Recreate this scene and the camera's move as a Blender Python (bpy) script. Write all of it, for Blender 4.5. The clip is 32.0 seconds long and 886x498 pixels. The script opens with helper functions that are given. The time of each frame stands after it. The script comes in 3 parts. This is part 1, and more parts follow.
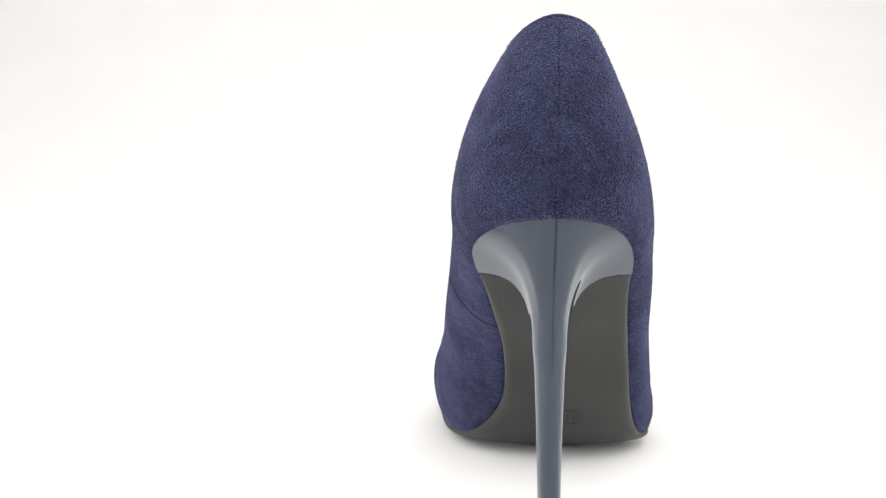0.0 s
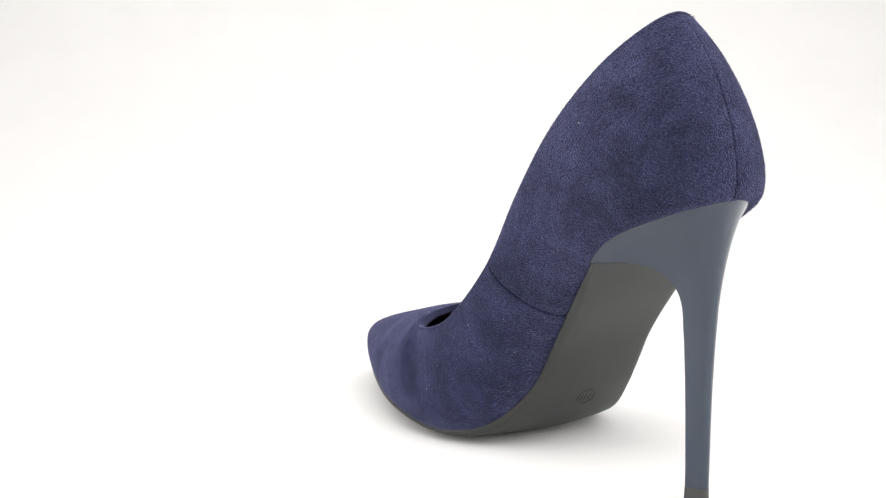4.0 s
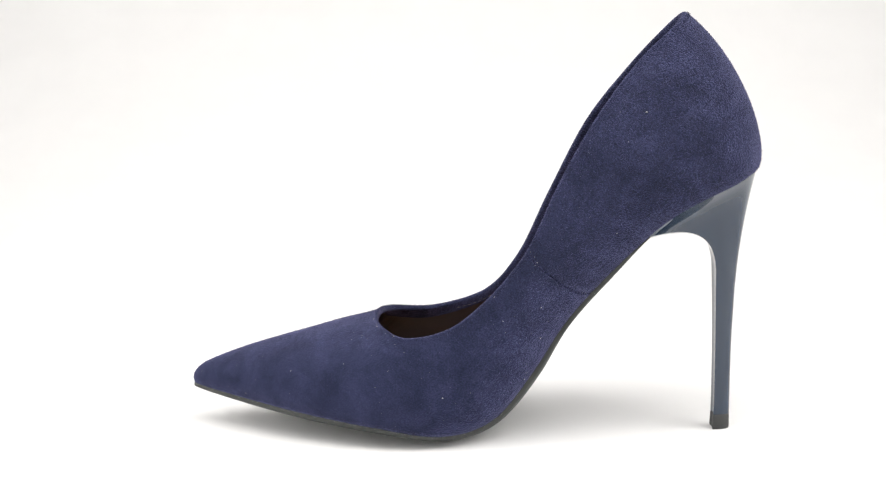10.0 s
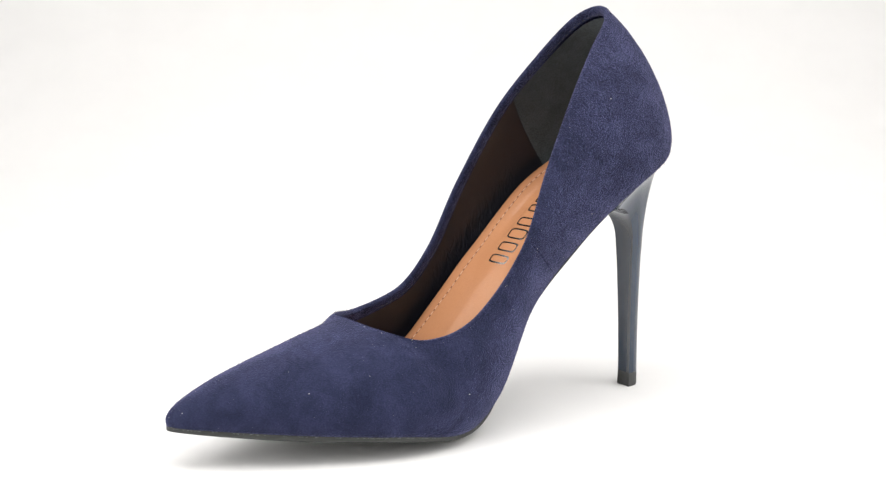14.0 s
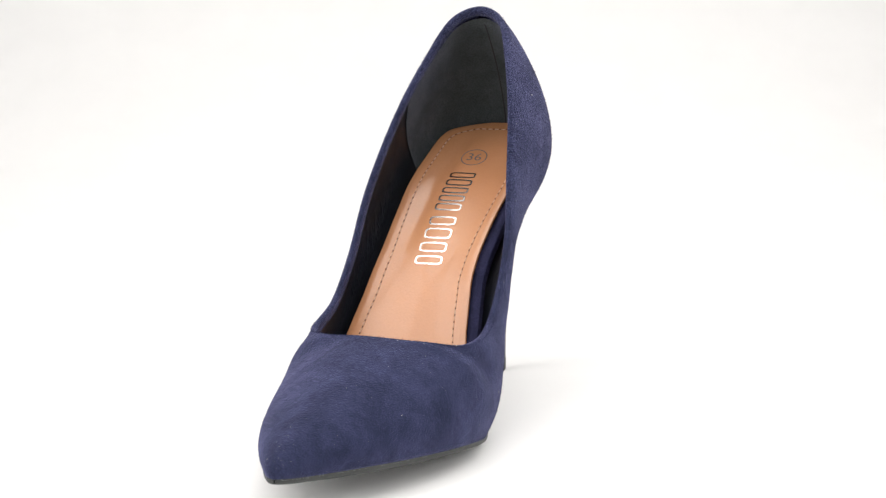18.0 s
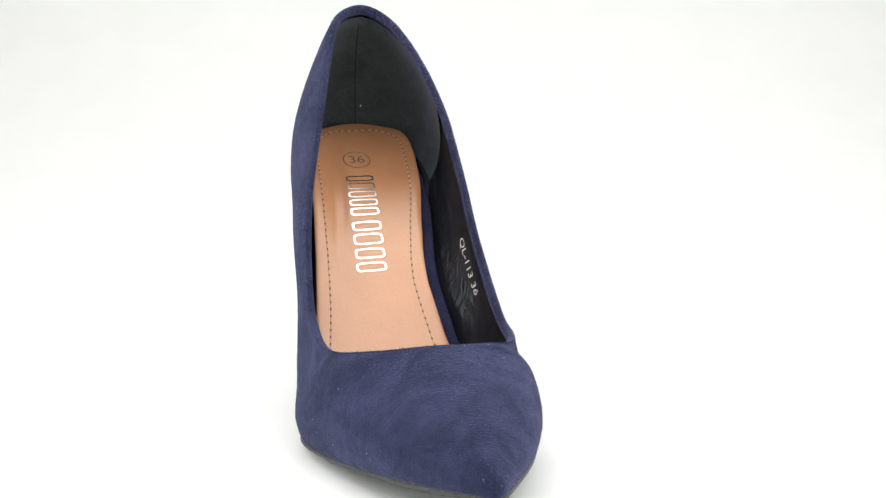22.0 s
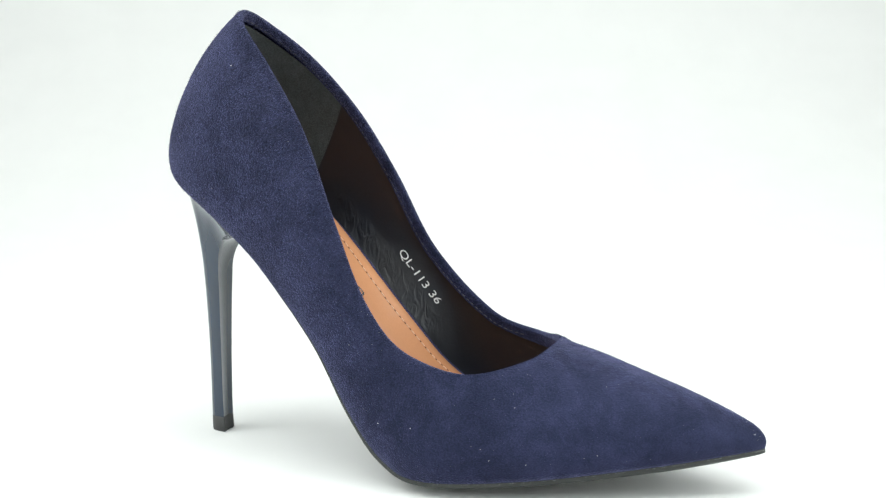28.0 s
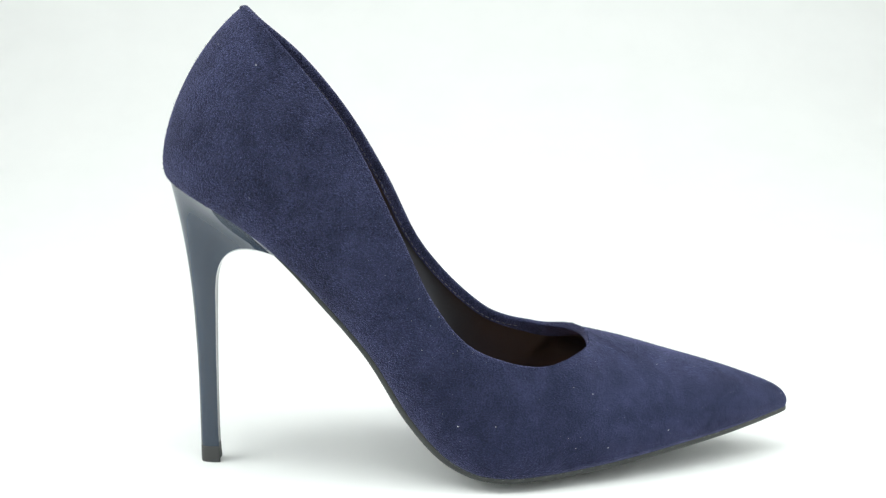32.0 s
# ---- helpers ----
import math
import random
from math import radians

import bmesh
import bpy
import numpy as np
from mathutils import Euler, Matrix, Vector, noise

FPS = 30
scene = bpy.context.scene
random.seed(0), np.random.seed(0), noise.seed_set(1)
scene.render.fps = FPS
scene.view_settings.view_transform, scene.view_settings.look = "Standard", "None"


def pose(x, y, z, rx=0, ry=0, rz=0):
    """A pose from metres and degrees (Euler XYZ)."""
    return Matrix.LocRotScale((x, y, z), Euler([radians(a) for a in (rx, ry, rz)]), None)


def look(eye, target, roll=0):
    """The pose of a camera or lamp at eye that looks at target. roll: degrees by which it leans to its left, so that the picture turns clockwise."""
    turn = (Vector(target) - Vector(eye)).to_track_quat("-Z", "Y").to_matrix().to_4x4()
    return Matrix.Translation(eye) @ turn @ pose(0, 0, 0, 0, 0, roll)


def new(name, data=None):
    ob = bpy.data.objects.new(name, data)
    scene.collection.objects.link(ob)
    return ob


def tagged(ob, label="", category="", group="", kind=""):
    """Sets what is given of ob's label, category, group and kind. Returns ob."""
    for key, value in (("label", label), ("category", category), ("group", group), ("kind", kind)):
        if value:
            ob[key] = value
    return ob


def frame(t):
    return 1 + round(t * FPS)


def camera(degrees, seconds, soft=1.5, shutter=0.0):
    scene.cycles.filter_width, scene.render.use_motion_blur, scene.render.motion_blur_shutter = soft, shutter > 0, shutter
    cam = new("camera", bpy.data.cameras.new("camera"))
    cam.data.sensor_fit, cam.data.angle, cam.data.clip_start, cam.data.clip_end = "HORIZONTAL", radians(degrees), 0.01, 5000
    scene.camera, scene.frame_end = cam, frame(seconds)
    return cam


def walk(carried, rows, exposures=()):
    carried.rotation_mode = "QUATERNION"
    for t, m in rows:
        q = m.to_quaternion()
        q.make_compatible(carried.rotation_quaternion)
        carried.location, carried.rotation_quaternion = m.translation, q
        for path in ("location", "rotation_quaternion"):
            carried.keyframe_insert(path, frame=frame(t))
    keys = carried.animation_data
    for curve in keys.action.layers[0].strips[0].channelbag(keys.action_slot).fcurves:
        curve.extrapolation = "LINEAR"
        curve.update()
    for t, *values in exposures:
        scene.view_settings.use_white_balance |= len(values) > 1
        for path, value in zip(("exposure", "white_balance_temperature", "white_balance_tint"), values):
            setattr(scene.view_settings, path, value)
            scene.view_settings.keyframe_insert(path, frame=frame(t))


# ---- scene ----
# ---- camera on its stand, nodding a fraction of a degree ----
cam = camera(36.28, 32.0, soft=1.3)
EYE = Vector((-0.0112, -0.5, 0.1597))
NOD = [
    (0.0, -9.43), (1.0, -9.44), (2.0, -9.56), (3.0, -9.55), (3.5, -9.54), (5.5, -9.50), (6.0, -9.49), (7.0, -9.52),
    (8.0, -9.58), (9.0, -9.57), (10.0, -9.57), (11.0, -9.57), (12.0, -9.67), (13.0, -9.77), (14.0, -9.86), (14.5, -9.89),
    (16.5, -9.87), (17.0, -9.87), (18.0, -9.87), (19.0, -9.90), (20.0, -9.91), (21.0, -9.93), (22.0, -9.95), (23.0, -9.92),
    (24.0, -9.91), (25.0, -9.87), (25.5, -9.82), (27.5, -9.73), (28.0, -9.74), (29.0, -9.74), (30.0, -9.69), (30.5, -9.72),
    (31.0, -9.81), (31.5, -9.87), (32.0, -9.91),
]


def aim(pitch):
    a = radians(pitch)
    return look(EYE, EYE + Vector((0, math.cos(a), math.sin(a))), -0.34)


walk(cam, [(t, aim(a)) for t, a in NOD],
     [(0, 0.32, 6550, 11), (19, 0.32, 6550, 11), (21.5, 0.31, 6480, 8), (24, 0.29, 6350, 4), (28, 0.27, 6260, 2), (32, 0.27, 6240, 2)])

# ---- light: a white photo tent with a lamp panel in its roof ----
world = bpy.data.worlds.new("room")
scene.world = world
world.use_nodes = True
world.node_tree.nodes["Background"].inputs[0].default_value = (0.10, 0.10, 0.11, 1)
world.node_tree.nodes["Background"].inputs[1].default_value = 0.4


def area_lamp(name, eye, target, sx, sy, watts, colour=(1, 0.98, 0.95)):
    data = bpy.data.lights.new(name, "AREA")
    data.shape, data.size, data.size_y, data.energy, data.color = "RECTANGLE", sx, sy, watts, colour
    ob = new(name, data)
    ob.matrix_world = look(eye, target)
    return ob


LAMP = (1.0, 0.995, 0.982)
area_lamp("roof_lamp", (0, -0.21, 0.795), (0, -0.209, 0), 0.84, 0.5, 2.65, LAMP)
# added fill strip, brightens the shoe's inside and the sides facing the camera
area_lamp("front_fill", (0, -0.44, 0.74), (0, -0.02, 0.0), 0.8, 0.07, 0.4, LAMP)
# the two side lights stand in for the glow of the tent walls
area_lamp("left_wall_glow", (-0.44, -0.21, 0.38), (0, -0.21, 0.38), 0.48, 0.74, 2.0, LAMP)
area_lamp("right_wall_glow", (0.44, -0.21, 0.38), (0, -0.21, 0.38), 0.48, 0.74, 2.0, LAMP)


# ---- materials ----
def material(name):
    m = bpy.data.materials.new(name)
    m.use_nodes = True
    nt = m.node_tree
    b = nt.nodes["Principled BSDF"]

    def node(kind, **kw):
        n = nt.nodes.new(kind)
        for k, v in kw.items():
            n.inputs[k].default_value = v
        return n

    return m, nt, b, node


def ramp(nt, src, stops):
    r = nt.nodes.new("ShaderNodeValToRGB")
    el = r.color_ramp.elements
    while len(el) < len(stops):
        el.new(0.5)
    for e, (p, c) in zip(el, stops):
        e.position, e.color = p, (*c, 1)
    nt.links.new(src, r.inputs[0])
    return r.outputs[0]


def coords(nt, scale=(1, 1, 1)):
    tc = nt.nodes.new("ShaderNodeTexCoord")
    mp = nt.nodes.new("ShaderNodeMapping")
    mp.inputs["Scale"].default_value = scale
    nt.links.new(tc.outputs["Object"], mp.inputs[0])
    return mp.outputs[0]


def noise_tex(nt, co, scale, detail=3.0, rough=0.55, distortion=0.0):
    n = nt.nodes.new("ShaderNodeTexNoise")
    n.inputs["Scale"].default_value, n.inputs["Detail"].default_value = scale, detail
    n.inputs["Roughness"].default_value, n.inputs["Distortion"].default_value = rough, distortion
    nt.links.new(co, n.inputs["Vector"])
    return n.outputs[0]


def bump(nt, b, heights, strength=1.0):
    last = None
    for h, d in heights:
        n = nt.nodes.new("ShaderNodeBump")
        n.inputs["Distance"].default_value = d
        if isinstance(strength, float):
            n.inputs["Strength"].default_value = strength
        else:
            nt.links.new(strength, n.inputs["Strength"])
        nt.links.new(h, n.inputs["Height"])
        if last:
            nt.links.new(last, n.inputs["Normal"])
        last = n.outputs[0]
    nt.links.new(last, b.inputs["Normal"])


def mix(nt, fac, a, b, blend="MIX"):
    n = nt.nodes.new("ShaderNodeMix")
    n.data_type, n.blend_type = "RGBA", blend
    for sock, v in ((n.inputs[0], fac), (n.inputs[6], a), (n.inputs[7], b)):
        if isinstance(v, bpy.types.NodeSocket):
            nt.links.new(v, sock)
        else:
            sock.default_value = v if isinstance(v, float) else (*v, 1)
    return n.outputs[2]


def suede(name, dark, light, sheen, grain=1.0, pit_shade=0.9):
    """Brushed faux suede: nap patches, short curled pile with its relief shading painted in, a soft sheen at grazing
    angles.
    """
    m, nt, b, node = material(name)
    co = coords(nt)
    patches = noise_tex(nt, co, 62, 6, 0.62, 0.8)
    swirl = noise_tex(nt, co, 220, 3, 0.6, 0.5)
    drift = nt.nodes.new("ShaderNodeTexNoise")
    drift.inputs["Scale"].default_value, drift.inputs["Detail"].default_value = 210, 1.0
    nt.links.new(co, drift.inputs["Vector"])
    bend = nt.nodes.new("ShaderNodeVectorMath")
    bend.operation = "MULTIPLY_ADD"
    bend.inputs[1].default_value = (0.0022,) * 3
    nt.links.new(drift.outputs[1], bend.inputs[0])
    nt.links.new(co, bend.inputs[2])
    lay = nt.nodes.new("ShaderNodeMapping")
    lay.inputs["Scale"].default_value = (0.85, 0.85, 1.25)
    nt.links.new(bend.outputs[0], lay.inputs[0])
    pile = noise_tex(nt, lay.outputs[0], 2100, 0.8, 0.45)
    fine = noise_tex(nt, co, 3300, 1, 0.5, 0.4)
    c1 = ramp(nt, patches, [(0.34, dark), (0.5, tuple((p + q) / 2 for p, q in zip(dark, light))), (0.66, light)])
    c1 = mix(nt, 0.28, c1, ramp(nt, swirl, [(0.3, (0.72, 0.72, 0.74)), (0.5, (1, 1, 1)), (0.7, (1.3, 1.28, 1.26))]), "MULTIPLY")
    c1 = mix(nt, 0.12, c1, ramp(nt, fine, [(0.3, (0.5, 0.5, 0.5)), (0.5, (1, 1, 1)), (0.7, (1.5, 1.5, 1.5))]), "MULTIPLY")
    sep = nt.nodes.new("ShaderNodeSeparateXYZ")
    nt.links.new(co, sep.inputs[0])
    brushed = nt.nodes.new("ShaderNodeMapRange")
    for k, v in enumerate((-0.06, 0.05, 1.0, 0.36)):
        brushed.inputs[k + 1].default_value = v
    nt.links.new(sep.outputs[1], brushed.inputs[0])
    nap = nt.nodes.new("ShaderNodeMath")
    nap.operation = "MULTIPLY"
    nap.inputs[1].default_value = pit_shade
    nt.links.new(brushed.outputs[0], nap.inputs[0])
    # shading of the pile's relief put into colour and sheen: dark hollows, light tops
    curl_shade = ramp(nt, pile, [(0.35, (0.42, 0.42, 0.44)), (0.47, (0.88, 0.88, 0.89)), (0.55, (1.12, 1.12, 1.11)), (0.66, (1.6, 1.57, 1.54))])
    nt.links.new(mix(nt, nap.outputs[0], c1, curl_shade, "MULTIPLY"), b.inputs["Base Color"])
    b.inputs["Roughness"].default_value = 0.95
    b.inputs["Specular IOR Level"].default_value = 0.12
    lie = ramp(nt, patches, [(0.36, (sheen * 0.75,) * 3), (0.64, (sheen * 1.25,) * 3)])
    nt.links.new(mix(nt, nap.outputs[0], lie, curl_shade, "MULTIPLY"), b.inputs["Sheen Weight"])
    b.inputs["Sheen Roughness"].default_value = 0.38
    b.inputs["Sheen Tint"].default_value = (0.49, 0.49, 0.92, 1)
    bump(nt, b, [(pile, 0.0012 * grain), (fine, 0.0002 * grain)], strength=brushed.outputs[0])
    return m


NAVY_SUEDE = suede("navy_suede", (0.0148, 0.0178, 0.0415), (0.0275, 0.0318, 0.0720), 0.31)
GREY_SUEDE = suede("grey_suede", (0.056, 0.064, 0.066), (0.074, 0.083, 0.085), 0.12, 0.3, 0.3)


def leather(name, a, bcol, rough, grain, coat=0.0, wrinkle=0.0, speckle=0.2, patchy=0.07, gloss=0.5):
    m, nt, b, node = material(name)
    co = coords(nt)
    big = noise_tex(nt, co, 30, 4, 0.6, 0.4)
    pores = noise_tex(nt, co, 1100, 2, 0.6)
    nt.links.new(mix(nt, speckle, ramp(nt, big, [(0.3, a), (0.7, bcol)]), ramp(nt, pores, [(0.35, (0.6, 0.6, 0.6)), (0.65, (1.15, 1.15, 1.15))]), "MULTIPLY"), b.inputs["Base Color"])
    nt.links.new(ramp(nt, big, [(0.2, (rough - patchy,) * 3), (0.8, (rough + patchy,) * 3)]), b.inputs["Roughness"])
    b.inputs["Coat Weight"].default_value = coat
    b.inputs["Specular IOR Level"].default_value = gloss
    h = [(pores, grain)]
    if wrinkle:
        h.append((noise_tex(nt, coords(nt, (1, 0.5, 0.5)), 60, 2, 0.5, 0.8), wrinkle))
        # gathered creases where the lining meets the arch of the insole
        sep = nt.nodes.new("ShaderNodeSeparateXYZ")
        nt.links.new(co, sep.inputs[0])

        def span(src, a, b0, b1, c):
            lo, hi = nt.nodes.new("ShaderNodeMapRange"), nt.nodes.new("ShaderNodeMapRange")
            for n, (p, q) in ((lo, (a, b0)), (hi, (c, b1))):
                n.interpolation_type = "SMOOTHSTEP"
                n.inputs[1].default_value, n.inputs[2].default_value = p, q
                nt.links.new(src, n.inputs[0])
            return calc("MULTIPLY", lo.outputs[0], hi.outputs[0])

        def calc(op, p, q):
            n = nt.nodes.new("ShaderNodeMath")
            n.operation = op
            for k, v in enumerate((p, q)):
                if isinstance(v, float):
                    n.inputs[k].default_value = v
                else:
                    nt.links.new(v, n.inputs[k])
            return n.outputs[0]

        above = calc("ADD", sep.outputs[2], calc("MULTIPLY", sep.outputs[1], 1.12))
        where = calc("MULTIPLY", span(above, 0.016, 0.020, 0.026, 0.034), span(sep.outputs[1], -0.066, -0.052, -0.024, -0.010))
        folds = noise_tex(nt, coords(nt, (1, 1.3, 0.45)), 300, 1.5, 0.45, 1.4)
        h.append((calc("MULTIPLY", where, folds), 0.0006))
    bump(nt, b, h)
    return m


TAN = leather("tan_leather", (0.44, 0.200, 0.096), (0.49, 0.230, 0.112), 0.26, 0.00010, 0.32, 0.0, 0.08, 0.0)
LINING = leather("dark_lining", (0.010, 0.012, 0.019), (0.016, 0.015, 0.017), 0.32, 0.00005, 0.0, 0.0012, 0.2, 0.06, 0.36)
BOARD = suede("navy_board", (0.014, 0.015, 0.038), (0.024, 0.024, 0.058), 0.12, 0.4, 0.5)
SOLE = leather("outsole", (0.030, 0.033, 0.031), (0.040, 0.042, 0.040), 0.46, 0.00005, 0.0, 0.0, 0.2, 0.05, 0.3)
RUBBER = leather("tip_rubber", (0.025, 0.026, 0.026), (0.04, 0.04, 0.04), 0.55, 0.0001)


def plain(name, colour, rough, metal=0.0, coat=0.0):
    m, nt, b, node = material(name)
    n = noise_tex(nt, coords(nt), 25, 3)
    nt.links.new(ramp(nt, n, [(0.3, tuple(c * 0.985 for c in colour)), (0.7, tuple(min(1, c * 1.01) for c in colour))]), b.inputs["Base Color"])
    b.inputs["Roughness"].default_value, b.inputs["Metallic"].default_value, b.inputs["Coat Weight"].default_value = rough, metal, coat
    return m


LACQUER = plain("navy_lacquer", (0.017, 0.029, 0.050), 0.03, 0.0, 0.15)
FOIL = plain("silver_foil", (0.84, 0.83, 0.81), 0.2, 1.0)
SILVER = plain("silver_stamp", (0.72, 0.72, 0.72), 0.3, 0.25)
PRINT = plain("dark_print", (0.085, 0.07, 0.065), 0.3)
THREAD = plain("tan_thread", (0.56, 0.34, 0.22), 0.5)
HOLE = plain("needle_hole", (0.16, 0.07, 0.04), 0.9)
GREY_THREAD = plain("grey_thread", (0.07, 0.07, 0.08), 0.6)
BEAD_GREY = plain("bead_grey", (0.20, 0.21, 0.22), 0.15, 0.0, 0.6)
LINT = plain("white_lint", (0.75, 0.74, 0.72), 0.9)
STAMP = plain("sole_stamp", (0.008, 0.008, 0.008), 0.5)
PAPER = plain("white_paper", (0.815, 0.812, 0.806), 0.9)
CURTAIN = plain("grey_curtain", (0.42, 0.42, 0.42), 0.9)


# ---- building helpers ----
def mesh_ob(name, verts, faces, mat, parent=None, label="", smooth=True):
    me = bpy.data.meshes.new(name)
    me.from_pydata([tuple(map(float, v)) for v in verts], [], faces)
    me.validate()
    if smooth:
        me.polygons.foreach_set("use_smooth", [True] * len(me.polygons))
    me.materials.append(mat)
    me.update()
    ob = new(name, me)
    ob.parent = parent
    if label:
        ob["label"] = label
    return ob


def part(name, bm, mat, parent, label=""):
    me = bpy.data.meshes.new(name)
    bm.to_mesh(me)
    bm.free()
    me.polygons.foreach_set("use_smooth", [True] * len(me.polygons))
    me.materials.append(mat)
    ob = new(name, me)
    ob.parent = parent
    if label:
        ob["label"] = label
    return ob


def grid_faces(rows, cols, close_rows=False, close_cols=False, flip=False):
    out = []
    for i in range(rows if close_rows else rows - 1):
        for j in range(cols if close_cols else cols - 1):
            a, b = i * cols + j, i * cols + (j + 1) % cols
            c, d = ((i + 1) % rows) * cols + (j + 1) % cols, ((i + 1) % rows) * cols + j
            out.append((a, d, c, b) if flip else (a, b, c, d))
    return out


def spline(ctrl, u, closed=False):
    """Catmull-Rom through ctrl at the node parameter u."""
    n = len(ctrl)
    if not closed:
        u = min(max(u, 0.0), n - 1 - 1e-9)
    i = math.floor(u)
    f = u - i
    if closed:
        p = [ctrl[(i + k) % n] for k in (-1, 0, 1, 2)]
    else:
        p = [ctrl[min(max(i + k, 0), n - 1)] for k in (-1, 0, 1, 2)]
        if i == 0:
            p[0] = 2 * p[1] - p[2]
        if i == n - 2:
            p[3] = 2 * p[2] - p[1]
    a, b, c, d = p
    return 0.5 * (2 * b + (c - a) * f + (2 * a - 5 * b + 4 * c - d) * f * f + (3 * b - a - 3 * c + d) * f ** 3)


def unit(v):
    return v / (np.linalg.norm(v) + 1e-12)


def ease(a, b, x):
    t = min(max((x - a) / (b - a), 0.0), 1.0)
    return t * t * (3 - 2 * t)


# ---- the tent: one white sweep for floor and back, side walls, roof, unseen front curtain with gaps ----
def sweep():
    prof = [(-0.56, 0.0), (-0.475, 0.0)] + [(y, 0.0) for y in np.linspace(-0.4, 0.2, 12)]
    r = 0.6
    prof += [(0.2 + r * math.sin(a), r - r * math.cos(a)) for a in np.linspace(0.04, math.pi / 2, 26)]
    prof += [(0.8, 0.7), (0.8, 0.8)]
    xs = np.linspace(-0.45, 0.45, 9)
    verts = [(x, y, z) for y, z in prof for x in xs]
    ob = mesh_ob("ground_sweep", verts, grid_faces(len(prof), len(xs), flip=True), PAPER)
    return tagged(ob, "seamless white paper sweep curving up behind the shoe", "backdrop", kind="structure")


def slab(name, lo, hi, label, mat=PAPER):
    bm = bmesh.new()
    bmesh.ops.create_cube(bm, size=1)
    for v in bm.verts:
        v.co = [lo[k] + (v.co[k] + 0.5) * (hi[k] - lo[k]) for k in range(3)]
    ob = part(name, bm, mat, None)
    ob.data.polygons.foreach_set("use_smooth", [False] * len(ob.data.polygons))
    return tagged(ob, label, "wall", kind="structure")


sweep()
slab("wall_left", (-0.46, -0.49, -0.01), (-0.452, 0.81, 0.81), "plain white side wall of the photo tent")
slab("wall_right", (0.452, -0.49, -0.01), (0.46, 0.81, 0.81), "plain white side wall of the photo tent")
slab("ceiling", (-0.46, -0.49, 0.81), (0.46, 0.81, 0.82), "plain white roof of the photo tent")
# unseen panels; their grey and gaps are set to shape the heel's reflections
GREY = "unseen pale grey front curtain, gapped to shape heel reflections"
slab("wall_front_left", (-0.45, -0.487, 0.02), (-0.245, -0.483, 0.80), GREY, CURTAIN)
slab("wall_front_right", (0.245, -0.487, 0.02), (0.45, -0.483, 0.80), GREY, CURTAIN)
slab("wall_front_mid_left", (-0.2, -0.487, 0.02), (-0.03, -0.483, 0.80), GREY, CURTAIN)
slab("wall_front_mid_right", (0.008, -0.487, 0.02), (0.2, -0.483, 0.80), GREY, CURTAIN)
slab("wall_front_top", (-0.03, -0.487, 0.18), (0.008, -0.483, 0.80), GREY, CURTAIN)
slab("wall_front_low", (-0.03, -0.487, 0.02), (0.008, -0.483, 0.135), GREY, CURTAIN)


def clamp():
    """Unseen black block added on the paper before the shoe; its mirror image shows at the top of the heel."""
    black = plain("block_black", (0.012, 0.012, 0.013), 0.45)
    ob = new("reflection_block")
    ob.location = (0.05, -0.256, 0)
    tagged(ob, "unseen black block added for its dark reflection in the heel", "clamp")

    def wedge(name, z0, z1, front):
        bm = bmesh.new()
        bmesh.ops.create_cube(bm, size=1)
        for v in bm.verts:
            x, y, z = v.co
            v.co = (x * (0.015 if y > 0 else front), y * 0.012, z0 + (z + 0.5) * (z1 - z0))
        bmesh.ops.bevel(bm, geom=bm.edges[:], offset=0.0008, segments=2, affect="EDGES")
        return part(name, bm, black, ob)

    wedge("lower_block", 0.0, 0.0028, 0.008)
    wedge("upper_block", 0.0028, 0.0056, 0.006)


clamp()

# ---- the shoe, drawn in millimetres: x across, y from heel to toe, z up ----
MM = 0.001
shoe = new("high_heel_shoe")
shoe.empty_display_size = 0.02
tagged(shoe, "navy blue suede stiletto pump with pointed toe on white paper", "shoe")

A = np.array
# edge where upper meets sole: heel, inner side, toe, outer side
FEATHER = A([[-3.6, -108.3, 103.3], [-20.4, -98.4, 99.2], [-26.2, -75.6, 88.1], [-20.4, -55.9, 69.3], [-14.8, -36.7, 46.4],
             [-15.2, -22.5, 24.4], [-25.0, -7.4, 8.7], [-34.5, 11.9, 4.9], [-36.3, 37.2, 8.8], [-25.5, 67.8, 11.8],
             [-7.2, 101.4, 15.1], [1.3, 112.9, 16.7], [9.2, 104.6, 15.7], [21.4, 78.9, 12.0], [35.0, 39.1, 7.0],
             [42.2, 5.5, 5.3], [36.1, -11.9, 9.0], [31.0, -25.9, 23.0], [27.7, -40.7, 46.5], [24.5, -60.7, 69.7],
             [23.0, -80.5, 88.0], [14.6, -98.8, 99.2]])
# opening of the shoe: back peak, inner side, throat, outer side
TOPLINE = A([[-0.7, -81.2, 162.4], [-11.9, -76.4, 157.4], [-19.6, -61.8, 144.2], [-26.2, -46.0, 123.8], [-30.2, -32.2, 99.5],
             [-33.6, -18.5, 71.5], [-35.2, 4.4, 48.0], [-33.2, 24.6, 42.4], [-18.4, 35.8, 44.7], [2.0, 38.5, 45.8],
             [20.9, 34.4, 44.3], [34.5, 17.0, 41.6], [36.3, -4.6, 47.4], [35.3, -19.0, 63.4], [32.3, -31.1, 89.3],
             [24.6, -46.0, 120.0], [17.5, -62.8, 142.6], [11.2, -76.4, 157.5]])
RIDGE = A([[2.0, 38.5, 45.8], [0.6, 52, 43.2], [0.3, 64.5, 39.5], [0.8, 79.5, 35.3], [1.2, 91.5, 31.6], [1.4, 103, 27.3], [1.4, 109.9, 23.8], [1.4, 113.6, 19.0]])
